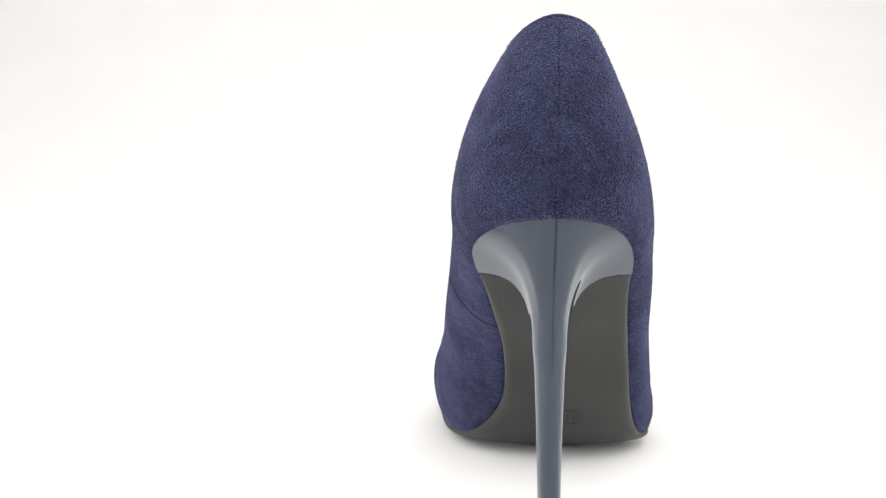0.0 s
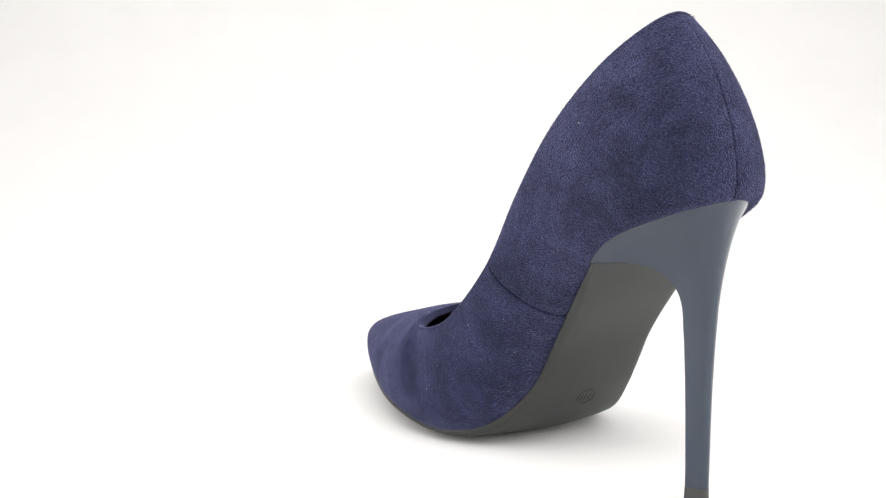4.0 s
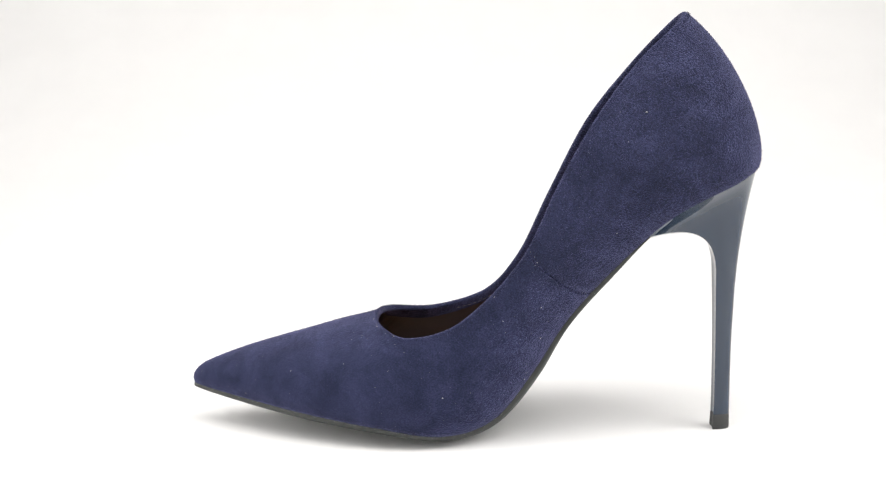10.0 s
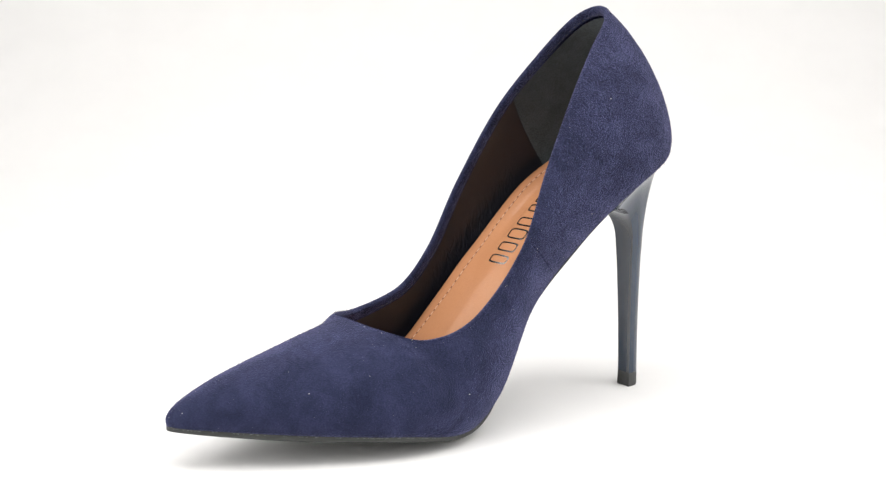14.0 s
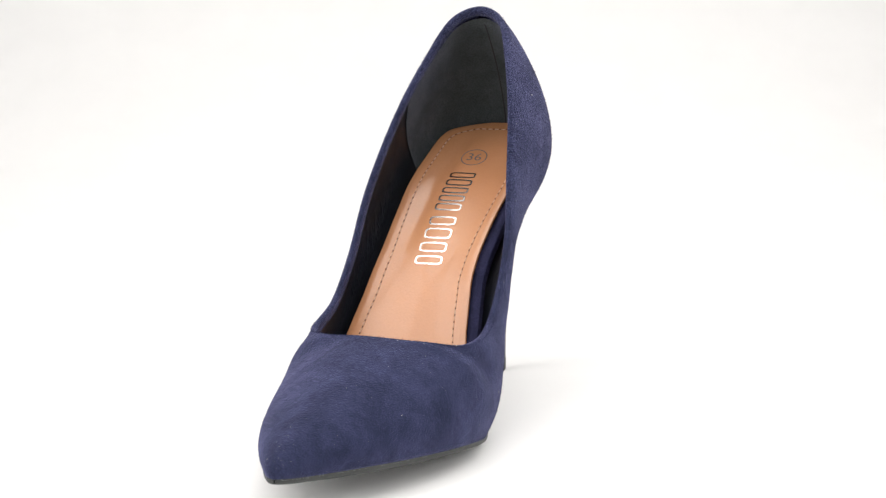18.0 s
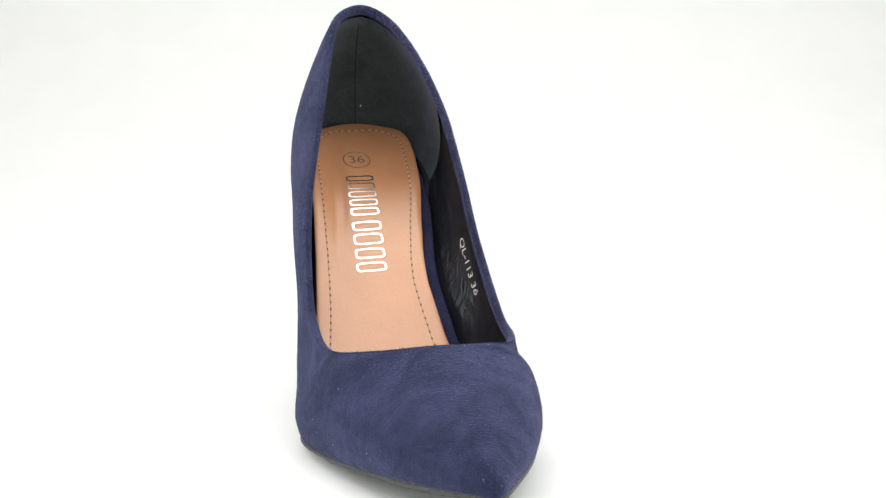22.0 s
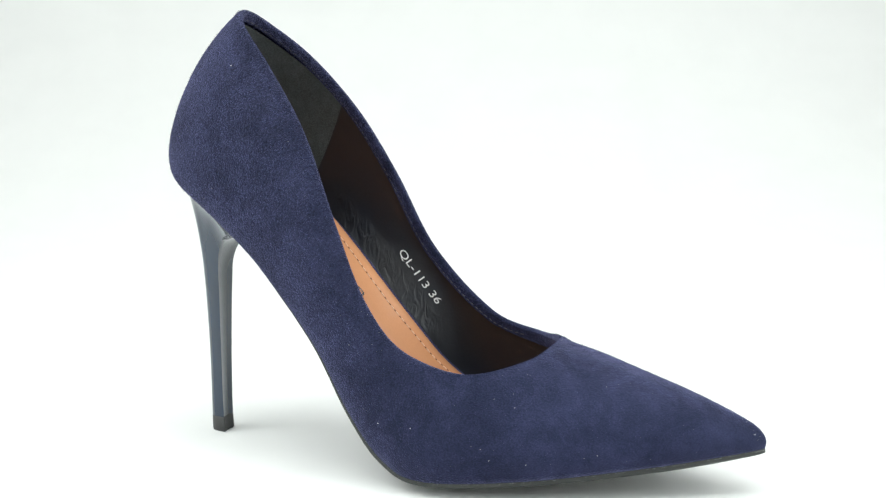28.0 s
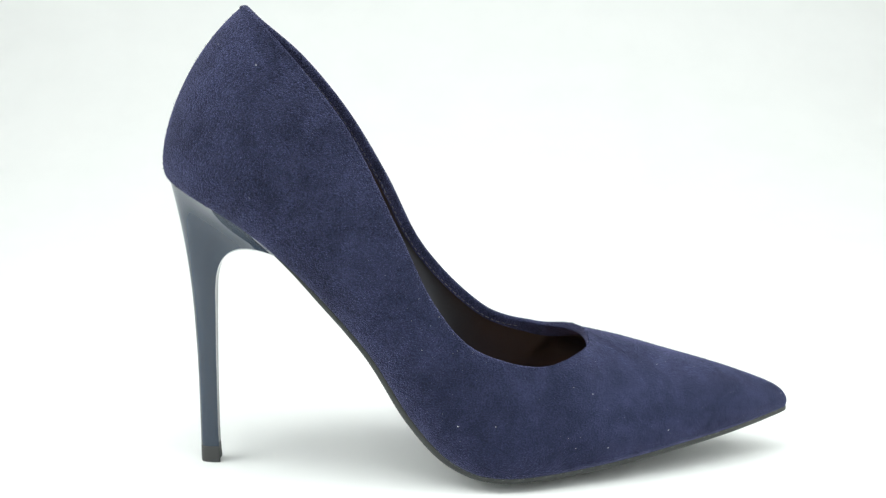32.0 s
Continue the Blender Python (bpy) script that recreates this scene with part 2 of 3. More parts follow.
PAIR = A([0, 1.6, 3.0, 4.0, 5.0, 5.6, 6.2, 7.2, 9.0])
TOE, THROAT, SEAM, GRIP = 11.0, 8.0, 3.54, 1.78


def feather(side, c):
    return spline(FEATHER, c if side < 0 else 22 - c, True)


def upper_top(side, c):
    if c <= THROAT:
        k = spline(PAIR[:, None], c)[0]
        return spline(TOPLINE, k if side < 0 else 18 - k, True)
    return spline(RIDGE, np.interp(c, [THROAT, 10.2, TOE], [0, 5.13, 6.42]))


def outward(side, c):
    a, b = feather(side, c - 0.05), feather(side, c + 0.05)
    t = unit(b - a)
    n = A([t[1], -t[0], 0.0]) * (-1 if side < 0 else 1)
    n = unit(n)
    if c < 0.02:
        n = A([0, -1.0, 0])
    if c > 10.98:
        n = A([0, 1.0, 0])
    return n


# how far each side swells between sole edge and opening, along the shoe
KNOT = [0, 1, 2.2, 3.5, 5, 6.5, 7.3, 8, 9.5, 10.6]
LOW = {-1: [0.113, 0.174, 0.227, 0.285, 0.236, 0.225, 0.24, 0.16, 0.24, 0.27], 1: [0.113, 0.233, 0.245, 0.315, 0.263, 0.209, 0.20, 0.25, 0.33, 0.25]}
HIGH = {-1: [0.242, 0.25, 0.20, 0.27, 0.265, 0.228, 0.19, 0.155, 0.136, 0.127], 1: [0.242, 0.246, 0.22, 0.235, 0.191, 0.13, 0.117, 0.118, 0.119, 0.12]}
SHOULDER = {-1: [0.88, 0.94, 0.82, 0.78, 0.78], 1: [0.69, 0.56, 0.53, 0.62, 0.74]}
RISE = [0.07, 0.0, 0.194]


def along(c, knots, values):
    """A smooth value between knots along the shoe."""
    return spline(A(values)[:, None], np.interp(c, knots, range(len(knots))))[0]


def column(side, c, count=26):
    """Points of the outer skin from the sole edge up to the opening or to the ridge over the toes."""
    B, T, o = feather(side, c), upper_top(side, c), outward(side, c)
    span = np.linalg.norm(T - B)
    d = unit(T - B)
    w = ease(6.4, 7.7, c)
    low, high = along(c, KNOT, LOW[side]), along(c, KNOT, HIGH[side])
    quarter1 = B + along(c, [0, 2, 6], RISE) * span * d
    quarter2 = T - 0.33 * span * d + o * span * high
    lat = A([-1.0 if side < 0 else 1.0, 0, 0])
    nose = ease(9.6, 10.8, c)
    lat = unit(lat * (1 - nose) + o * nose)
    wide = abs((T - B) @ lat) + (2.4 if side < 0 else 1.6) * ease(6.8, 7.4, c) * (1 - ease(7.7, 8.7, c))
    vamp1 = B + A([0, 0, 0.5]) * (T[2] - B[2])
    vamp2 = T + (1 - 0.75 * nose) * lat * wide * along(c, [6.8, 7.6, 8.4, 9.5, 10.6], SHOULDER[side]) + A([0, 0, (0.04 if side < 0 else 0.02) * ease(6.6, 7.4, c) * (1 - ease(8.2, 9.2, c)) - 0.03]) * wide
    p1, p2 = quarter1 * (1 - w) + vamp1 * w + o * span * low, quarter2 * (1 - w) + vamp2 * w
    s = np.linspace(0, 1, count)[:, None]
    pts = (1 - s) ** 3 * B + 3 * s * (1 - s) ** 2 * p1 + 3 * s * s * (1 - s) * p2 + s ** 3 * T
    return pts


def stops(lo, hi, seams=()):
    c = set(np.round(np.linspace(lo, hi, max(2, int((hi - lo) * 9) + 1)), 4))
    for s in seams:
        c |= {round(s + k, 4) for k in (-0.07, -0.04, -0.026, -0.017, -0.009, 0, 0.009, 0.017, 0.026, 0.04, 0.07) if lo <= s + k <= hi}
    if hi > 10.9:
        c |= {10.83, 10.94}
    return sorted(c)


LEFT = stops(0, TOE, (0, SEAM))
RIGHT = stops(0, TOE, (0,))
LOOP = [(-1, c) for c in LEFT] + [(1, c) for c in reversed(RIGHT[:-1])]
SMOOTH = A([column(s, c) for s, c in LOOP])
NC, NV = SMOOTH.shape[:2]


def relax(skin, rounds=9):
    """Draw the leather taut over the forefoot; sole edge and opening stay put."""
    cs = A([c for _, c in LOOP])
    w = A([ease(5.4, 6.4, c) * (1 - 0.35 * ease(10.3, 10.9, c)) for c in cs])[:, None] * np.ones(NV)
    w[:, 0] = 0
    w[cs <= THROAT + 1e-6, -1] = 0
    mirror = [min((j for j in range(NC) if LOOP[j][0] != s or c > 10.99), key=lambda j: abs(cs[j] - c)) for s, c in LOOP]
    for _ in range(rounds):
        up = np.concatenate([skin[:, 1:], skin[mirror, -2][:, None]], 1)
        down = np.concatenate([skin[:, :1], skin[:, :-1]], 1)
        mean = (np.roll(skin, 1, 0) + np.roll(skin, -1, 0) + up + down) / 4
        skin = skin + (mean - skin) * (0.5 * w)[:, :, None]
    return skin


SMOOTH = relax(SMOOTH)


def lean_seam(skin, lean=0.34):
    """Shift the columns of the inner side forward towards the opening, so that the side seam leans."""
    cs, out = A(LEFT), skin.copy()
    n = len(LEFT)
    reach = A([ease(2.0, SEAM, c) * (1 - ease(SEAM, 5.4, c)) for c in LEFT])
    for j in range(NV):
        at = cs + lean * j / (NV - 1) * reach
        for k in range(3):
            out[:n, j, k] = np.interp(at, cs, skin[:n, j, k])
    return out


SMOOTH = lean_seam(SMOOTH)


def skin_normals():
    du = np.roll(SMOOTH, -1, 0) - np.roll(SMOOTH, 1, 0)
    dv = np.gradient(SMOOTH, axis=1)
    n = np.cross(dv, du)
    n /= np.linalg.norm(n, axis=2, keepdims=True) + 1e-9
    return n


NORMAL = skin_normals()
probe = SMOOTH[NC // 4, 5]
if NORMAL[NC // 4, 5] @ (probe - A([4, probe[1], probe[2]])) < 0:
    NORMAL = -NORMAL


def seam_grooves():
    """Shallow grooves of the back seam and the side seam."""
    dip = A([0.42 * math.exp(-(c * 24 / 0.32) ** 2) + (0.62 * math.exp(-((c - SEAM) * 26 / 0.3) ** 2) if s < 0 else 0.0) for s, c in LOOP])
    fade = np.minimum(1, (1 - np.linspace(0, 1, NV)) * 12)
    return SMOOTH - NORMAL * (dip[:, None] * fade)[:, :, None]


SKIN = seam_grooves()


def strip(name, picks, mat, label, skin=SKIN):
    """One piece of the upper out of consecutive columns, its lower edge tucked under the sole."""
    rows = []
    for i in picks:
        p = skin[i % NC]
        under = p[0] + A([0, 0, -0.6]) - NORMAL[i % NC, 0] * 2.5
        rows.append(np.vstack([under, p]))
    n = NV + 1
    return mesh_ob(name, A(rows).reshape(-1, 3) * MM, grid_faces(len(rows), n), mat, shoe, label)


i_seam = next(i for i, (s, c) in enumerate(LOOP) if s < 0 and abs(c - SEAM) < 1e-6)
strip("quarter", range(0, i_seam + 1), NAVY_SUEDE, "navy suede inner quarter with a back seam and a side seam")
vamp = strip("vamp", range(i_seam, NC + 1), NAVY_SUEDE, "navy suede front and outer side with faint nap marks")
bm = bmesh.new()
bm.from_mesh(vamp.data)
bmesh.ops.remove_doubles(bm, verts=bm.verts[:], dist=0.00002)      # both halves share the ridge over the toes
bm.to_mesh(vamp.data)
bm.free()


def topline_parts():
    """The folded edge round the opening, its inner flange and the thread along it."""
    idx = [i for i, (s, c) in enumerate(LOOP) if c <= THROAT + 1e-6]
    k = next(n for n in range(len(idx)) if LOOP[idx[n]][0] > 0)
    order = idx[k:] + idx[:k]          # throat, outer side, back, inner side, throat
    order = order[::-1]
    T = A([SKIN[i, -1] for i in order])
    tan = np.gradient(A([SMOOTH[i, -1] for i in order]), axis=0)
    tan /= np.linalg.norm(tan, axis=1, keepdims=True) + 1e-9
    N = A([-NORMAL[i, -3] for i in order])
    # over the throat the skin turns level, so its inner side faces down
    ends = [j for j, i in enumerate(order) if LOOP[i][1] <= 6.9]
    lo, hi = ends[0], ends[-1]
    for j in range(len(T)):
        c = LOOP[order[j]][1]
        f = ease(6.9, 8.0, c)
        if c > 6.9:
            N[j] = unit(N[lo if j < lo else hi] * (1 - f) + A([0, -0.25, -0.97]) * f)
    N -= tan * (N * tan).sum(1, keepdims=True)
    N /= np.linalg.norm(N, axis=1, keepdims=True) + 1e-9
    D = np.cross(tan, N)
    mid = min(range(len(T)), key=lambda j: LOOP[order[j]][1])
    if D[mid][2] < 0:
        D = -D
    # one even turn over the peak at the back
    peak = [j for j in range(len(T)) if LOOP[order[j]][1] < 0.3]
    for j in peak[1:-1]:
        f = (j - peak[0]) / (peak[-1] - peak[0])
        N[j], D[j] = unit(N[peak[0]] * (1 - f) + N[peak[-1]] * f), unit(D[peak[0]] * (1 - f) + D[peak[-1]] * f)
    r = 1.3
    prof = [(r * (1 - math.cos(a)), r * math.sin(a)) for a in np.linspace(0, math.pi, 9)] + [(2.65, -0.6), (2.7, -1.6), (2.75, -2.3), (2.9, -2.6)]
    flat = [1 - 0.8 * ease(6.0, 7.2, LOOP[i][1]) for i in order]
    rows = [[T[j] + N[j] * a + D[j] * (b * flat[j] if b > 0 else b - 2.5 * (1 - flat[j]) * (b < -1.0)) for a, b in prof] for j in range(len(T))]
    mesh_ob("topline_edge", A(rows).reshape(-1, 3) * MM, grid_faces(len(rows), len(prof)), NAVY_SUEDE, shoe, "folded navy suede edge round the opening")
    sewn = [j for j in range(len(T)) if LOOP[order[j]][1] < 6.6]
    return A([T[j] + N[j] * 2.75 - D[j] * 1.9 for j in sewn]), N[sewn]


def dashes(name, path, normals, on, gap, wide, mat, parent, label, start=0.5):
    """A row of short raised stitches along a path."""
    seg = np.linalg.norm(np.diff(path, axis=0), axis=1)
    acc = np.concatenate([[0], np.cumsum(seg)])
    at = lambda s: A([np.interp(s, acc, path[:, k]) for k in range(3)])
    nat = lambda s: unit(A([np.interp(s, acc, normals[:, k]) for k in range(3)]))
    verts, faces = [], []
    s = start
    while s + on < acc[-1]:
        p, q = at(s), at(s + on)
        n = nat(s + on / 2)
        t = unit(q - p)
        b = np.cross(n, t)
        base = len(verts)
        for e, (pp, sc) in enumerate(((p, 0.5), (p + (q - p) * 0.25, 1), (p + (q - p) * 0.75, 1), (q, 0.5))):
            verts += [pp + b * wide * 0.5 * sc, pp + n * wide * 0.45 * sc, pp - b * wide * 0.5 * sc, pp - n * wide * 0.4]
        for e in range(3):
            for k in range(4):
                faces.append((base + e * 4 + k, base + e * 4 + (k + 1) % 4, base + e * 4 + 4 + (k + 1) % 4, base + e * 4 + 4 + k))
        faces += [(base, base + 3, base + 2, base + 1), (base + 12, base + 13, base + 14, base + 15)]
        s += on + gap
    return tagged(mesh_ob(name, A(verts) * MM, faces, mat, parent, label), kind="stuff")


edge_path, edge_n = topline_parts()
dashes("edge_stitching", edge_path, edge_n, 1.5, 0.8, 0.26, GREY_THREAD, shoe, "fine grey stitching inside the opening")

# ---- lining ----
INNER = SMOOTH - NORMAL * 2.5
for i, (_, c) in enumerate(LOOP):
    lip = ease(6.6, 7.2, c) * (1 - ease(8.4, 9.2, c)) * np.clip((np.arange(NV) - NV + 11) / 7, 0, 1)[:, None]
    INNER[i] = INNER[i] * (1 - lip) + (SMOOTH[i] + A([0, 0.5, -2.9])) * lip
    tip = ease(9.3, 10.1, c)            # the lining ends short of the narrow toe
    INNER[i] = INNER[i] * (1 - tip) + (A([1.4, 92.0, 18.0]) + (SMOOTH[i] - A([1.4, 92.0, 18.0])) * 0.66) * tip


def lining_piece(name, picks, mat, label, lift=0.0):
    rows = [INNER[i % NC] - NORMAL[i % NC] * lift for i in picks]
    return mesh_ob(name, A(rows).reshape(-1, 3) * MM, grid_faces(len(rows), NV, flip=True), mat, shoe, label)


g_l = max(i for i, (s, c) in enumerate(LOOP) if s < 0 and c <= GRIP)
g_r = min(i for i, (s, c) in enumerate(LOOP) if s > 0 and c <= GRIP)
lining = lining_piece("lining", range(g_l - 2, g_r + 3), LINING, "smooth dark lining with soft creases")


def heel_grip():
    """Suede patch round the heel; its front edges lean forward towards the insole."""
    n = NV - 1
    station = A([LOOP[i][1] * LOOP[i][0] for i in range(NC)])      # minus on the inner side, plus on the outer
    order = np.argsort(station)
    rows = []
    for f in np.linspace(-1, 1, 41):
        row = []
        for j in range(3, n):
            c = f * (GRIP + 0.4 * (1 - j / n) ** 1.2)
            row.append([np.interp(c, station[order], (INNER - NORMAL * 0.55)[order, j, k]) for k in range(3)])
        rows.append(row)
    ob = mesh_ob("heel_grip", A(rows).reshape(-1, 3) * MM, grid_faces(41, n - 3), GREY_SUEDE, shoe, "charcoal suede heel lining")
    ob.data.flip_normals()
    return ob


grip = heel_grip()


def grip_seam():
    """Dark closed seam down the middle of the heel lining."""
    rows = []
    for j in range(6, NV - 2):
        p, n = INNER[0, j] - NORMAL[0, j] * 0.6, NORMAL[0, j]
        rows.append([p + A([x, 0, 0]) - n * lift for x, lift in ((-0.28, 0.0), (0, 0.14), (0.28, 0.0))])
    mesh_ob("seam", A(rows).reshape(-1, 3) * MM, grid_faces(len(rows), 3), LINING, grip, "dark seam down the heel lining")


grip_seam()

# ---- insole ----
SOCK = A([[-104, 111.5], [-92, 105.4], [-79, 98.0], [-63, 88.2], [-48, 75], [-33, 59], [-20, 43.6], [-5, 27], [10, 16.5], [30, 13], [52, 13.5]])
SOCK_L = A([[-104, -23], [-95, -23.2], [-79, -23], [-61, -20.7], [-49, -17.7], [-37, -15.2], [-29, -14.7], [-19, -16.6], [-12, -17.9], [10, -28.4], [30, -31], [52, -24]])
SOCK_R = A([[-104, 20], [-90, 21.5], [-71, 23.9], [-53, 25.8], [-38, 27.9], [-23, 30.6], [-12, 33.2], [10, 37], [30, 34], [52, 26]])


def sock_point(u, w, lift=0.0, wider=0.0):
    """u from heel (0) to toe (1), w across from -1 to 1."""
    wider = wider * ease(0.2, 0.42, u) * (1 - ease(0.7, 0.9, u))
    k = u * (len(SOCK) - 1)
    y, z = spline(SOCK, k)
    a, b = spline(SOCK, k - 0.05), spline(SOCK, k + 0.05)
    t = unit(b - a)
    n = A([0, -t[1], t[0]])
    xl, xr = np.interp(y, SOCK_L[:, 0], SOCK_L[:, 1]) - wider, np.interp(y, SOCK_R[:, 0], SOCK_R[:, 1])
    round_off = math.sqrt(max(0.0, 1 - max(0.0, (-86 - y) / 18.2) ** 2.2))
    m = (xl + xr) / 2
    half = (xr - xl) / 2 * round_off
    cup = 2.2 * abs(w) ** 3 * (1 - ease(0.5, 0.8, u)) * ease(0.0, 0.09, u)
    cup -= 1.9 * math.exp(-((w - 0.52) / 0.12) ** 2) * ease(0.06, 0.16, u) * (1 - ease(0.36, 0.5, u))
    cup -= 1.9 * max(w, 0.0) * ease(0.3, 0.48, u) * (1 - ease(0.72, 0.9, u))
    return A([m + w * half, y, z]) + n * (lift + cup), n


def sock_mesh(name, lift, thick, wider, mat, label):
    us = sorted(set(list(np.linspace(0.0, 0.1, 16)) + list(np.linspace(0.1, 1, 46))))
    ws = list(np.linspace(-1, 1, 17))
    rows = []
    for u in us:
        top = [sock_point(u, w, lift, wider)[0] for w in ws]
        lo_l, lo_r = sock_point(u, -1, lift - thick, wider)[0], sock_point(u, 1, lift - thick, wider)[0]
        soft_l, soft_r = sock_point(u, -1, lift - 0.35, wider)[0], sock_point(u, 1, lift - 0.35, wider)[0]
        top[0] = sock_point(u, -0.985, lift, wider)[0]
        top[-1] = sock_point(u, 0.985, lift, wider)[0]
        rows.append([lo_l, soft_l, *top, soft_r, lo_r])
    n = len(rows[0])
    faces = grid_faces(len(rows), n)
    return mesh_ob(name, A(rows).reshape(-1, 3) * MM, faces, mat, shoe, label)


insole = sock_mesh("insole", 0.0, 1.3, 0.0, TAN, "tan leather insole with stitched edge and silver print")
sock_mesh("insole_board", -1.3, 4.0, 4.6, BOARD, "dark navy board under the insole")


def insole_stitching():
    path, nor = [], []
    us = np.linspace(1.0, 0.045, 60)
    for u in us:
        p, n = sock_point(u, 0, 0.05)
        y = p[1]
        half = (np.interp(y, SOCK_R[:, 0], SOCK_R[:, 1]) - np.interp(y, SOCK_L[:, 0], SOCK_L[:, 1])) / 2
        ww = 1 - (4.2 + 1.4 * ease(0.3, 0.6, u)) / half
        ww *= math.sqrt(max(0.0, 1 - max(0.0, (-90 - y) / 11.0) ** 2))
        path.append((u, ww))
    full = [(u, -w) for u, w in path] + [(0.043, w) for w in np.linspace(-0.3, 0.3, 7)] + [(u, w) for u, w in path[::-1]]
    pts = A([sock_point(u, w, 0.02)[0] for u, w in full])
    nor = A([sock_point(u, w)[1] for u, w in full])
    dashes("insole_stitching", pts, nor, 2.0, 1.0, 0.6, THREAD, insole, "tan stitching along the insole edge")
    dashes("needle_holes", pts, nor, 0.9, 2.1, 0.62, HOLE, insole, "dark needle holes between the stitches", 2.5)


insole_stitching()


def trees():
    from mathutils.bvhtree import BVHTree
    out = {}
    for ob in (insole, lining):
        me = ob.data
        out[ob.name] = BVHTree.FromPolygons([v.co.copy() for v in me.vertices], [tuple(p.vertices) for p in me.polygons])
    return out


TREES = trees()


def sock_along(s, w, lift):
    """A point s millimetres along the insole from the heel end, w mm across from x = 0."""
    u = np.interp(s, SOCK_S, SOCK_U)
    p, n = sock_point(u, 0, 0)
    y = p[1]
    xl, xr = np.interp(y, SOCK_L[:, 0], SOCK_L[:, 1]), np.interp(y, SOCK_R[:, 0], SOCK_R[:, 1])
    ww = (w - (xl + xr) / 2) / ((xr - xl) / 2)
    return sock_point(u, ww, lift)[0]


SOCK_U = np.linspace(0, 1, 200)
_line = A([sock_point(u, 0)[0][1:] for u in SOCK_U])
SOCK_S = np.concatenate([[0], np.cumsum(np.linalg.norm(np.diff(_line, axis=0), axis=1))])


def s_at(y):
    return np.interp(np.interp(y, _line[:, 0], SOCK_U), SOCK_U, SOCK_S)


def insole_print():
    """Nine silver rounded outlines in two groups, each of a letter's size."""
    s0, s1 = s_at(-69.8), s_at(-32.6)
    slots = [(0.0, 0.072), (0.092, 0.17), (0.19, 0.26), (0.28, 0.35), (0.37, 0.448), (0.51, 0.60), (0.63, 0.735), (0.77, 0.865), (0.90, 0.985)]
    turn = [2 * math.pi * k / 32 for k in range(32)]
    for lo, hi in slots:
        a, b, mid = s0 + lo * (s1 - s0), s0 + hi * (s1 - s0), (lo + hi) / 2
        x_hi, x_lo = -2.6 + 3.0 * mid, 9.0 + 3.5 * mid
        rows = []
        for w in turn:
            # a rounded box: straight long sides, full corners
            u, v = (math.copysign(abs(f) ** 0.42, f) for f in (math.cos(w), math.sin(w)))
            row = []
            for thin in (0.0, 0.72):
                p = (a + b) / 2 + u * max((b - a) / 2 - thin, 0.25)
                q = (x_hi + x_lo) / 2 + v * ((x_lo - x_hi) / 2 - thin)
                row.append(sock_along(p, q, 0.07))
            rows.append(row)
        mesh_ob("print_block", A(rows).reshape(-1, 3) * MM, grid_faces(len(rows), 2, close_rows=True, flip=True), FOIL, insole, "silver foil print outline")


insole_print()


def letter_mesh(text, size):
    cu = bpy.data.curves.new("letters", "FONT")
    cu.body, cu.size, cu.align_x, cu.align_y = text, size, "CENTER", "CENTER"
    cu.resolution_u = 3
    ob = bpy.data.objects.new("letters", cu)
    scene.collection.objects.link(ob)
    dg = bpy.context.evaluated_depsgraph_get()
    me = bpy.data.meshes.new_from_object(ob.evaluated_get(dg))
    bm = bmesh.new()
    bm.from_mesh(me)
    bmesh.ops.triangulate(bm, faces=bm.faces)
    bmesh.ops.subdivide_edges(bm, edges=bm.edges, cuts=1)
    bmesh.ops.triangulate(bm, faces=bm.faces)
    verts = [A(v.co) for v in bm.verts]
    bm.verts.index_update()
    faces = [tuple(v.index for v in f.verts) for f in bm.faces]
    bm.free()
    bpy.data.objects.remove(ob)
    bpy.data.curves.remove(cu)
    bpy.data.meshes.remove(me)
    return verts, faces


def size_mark():
    s0, x0 = s_at(-79.5), 2.1
    verts, faces = letter_mesh("36", 7.2)
    pts = [sock_along(s0 - v[1], x0 - v[0], 0.05) for v in verts]
    mesh_ob("size_number", A(pts) * MM, faces, PRINT, insole, "grey printed size number 36")
    ring = []
    for k in range(48):
        a = 2 * math.pi * k / 48
        for r in (5.35, 5.85):
            ring.append(sock_along(s0 + r * math.sin(a), x0 + r * math.cos(a), 0.05))
    mesh_ob("size_ring", A(ring) * MM, grid_faces(48, 2, close_rows=True), PRINT, insole, "grey printed ring")


size_mark()


def lining_code():
    tree = TREES[lining.name]
    verts, faces = letter_mesh("QL-113 36", 4.6)
    wide = max(v[0] for v in verts) - min(v[0] for v in verts)
    a, b = A([-31.1, 70.8]), A([-16.1, 50.8])
    along = unit(b - a)
    up = A([-along[1], along[0]])
    sc = np.linalg.norm(b - a) / wide
    pts = []
    for v in verts:
        y, z = (a + b) / 2 + along * v[0] * sc + up * v[1] * 0.8
        hit = tree.ray_cast(Vector((0.0, y * MM, z * MM)), Vector((-1, 0, 0)))
        x = hit[0][0] if hit[0] else -0.027
        pts.append((x + 0.00012, y * MM, z * MM))
    mesh_ob("size_code", pts, faces, SILVER, lining, "silver stamped code on the lining")


lining_code()

# ---- outsole ----
BREAST = 2.5


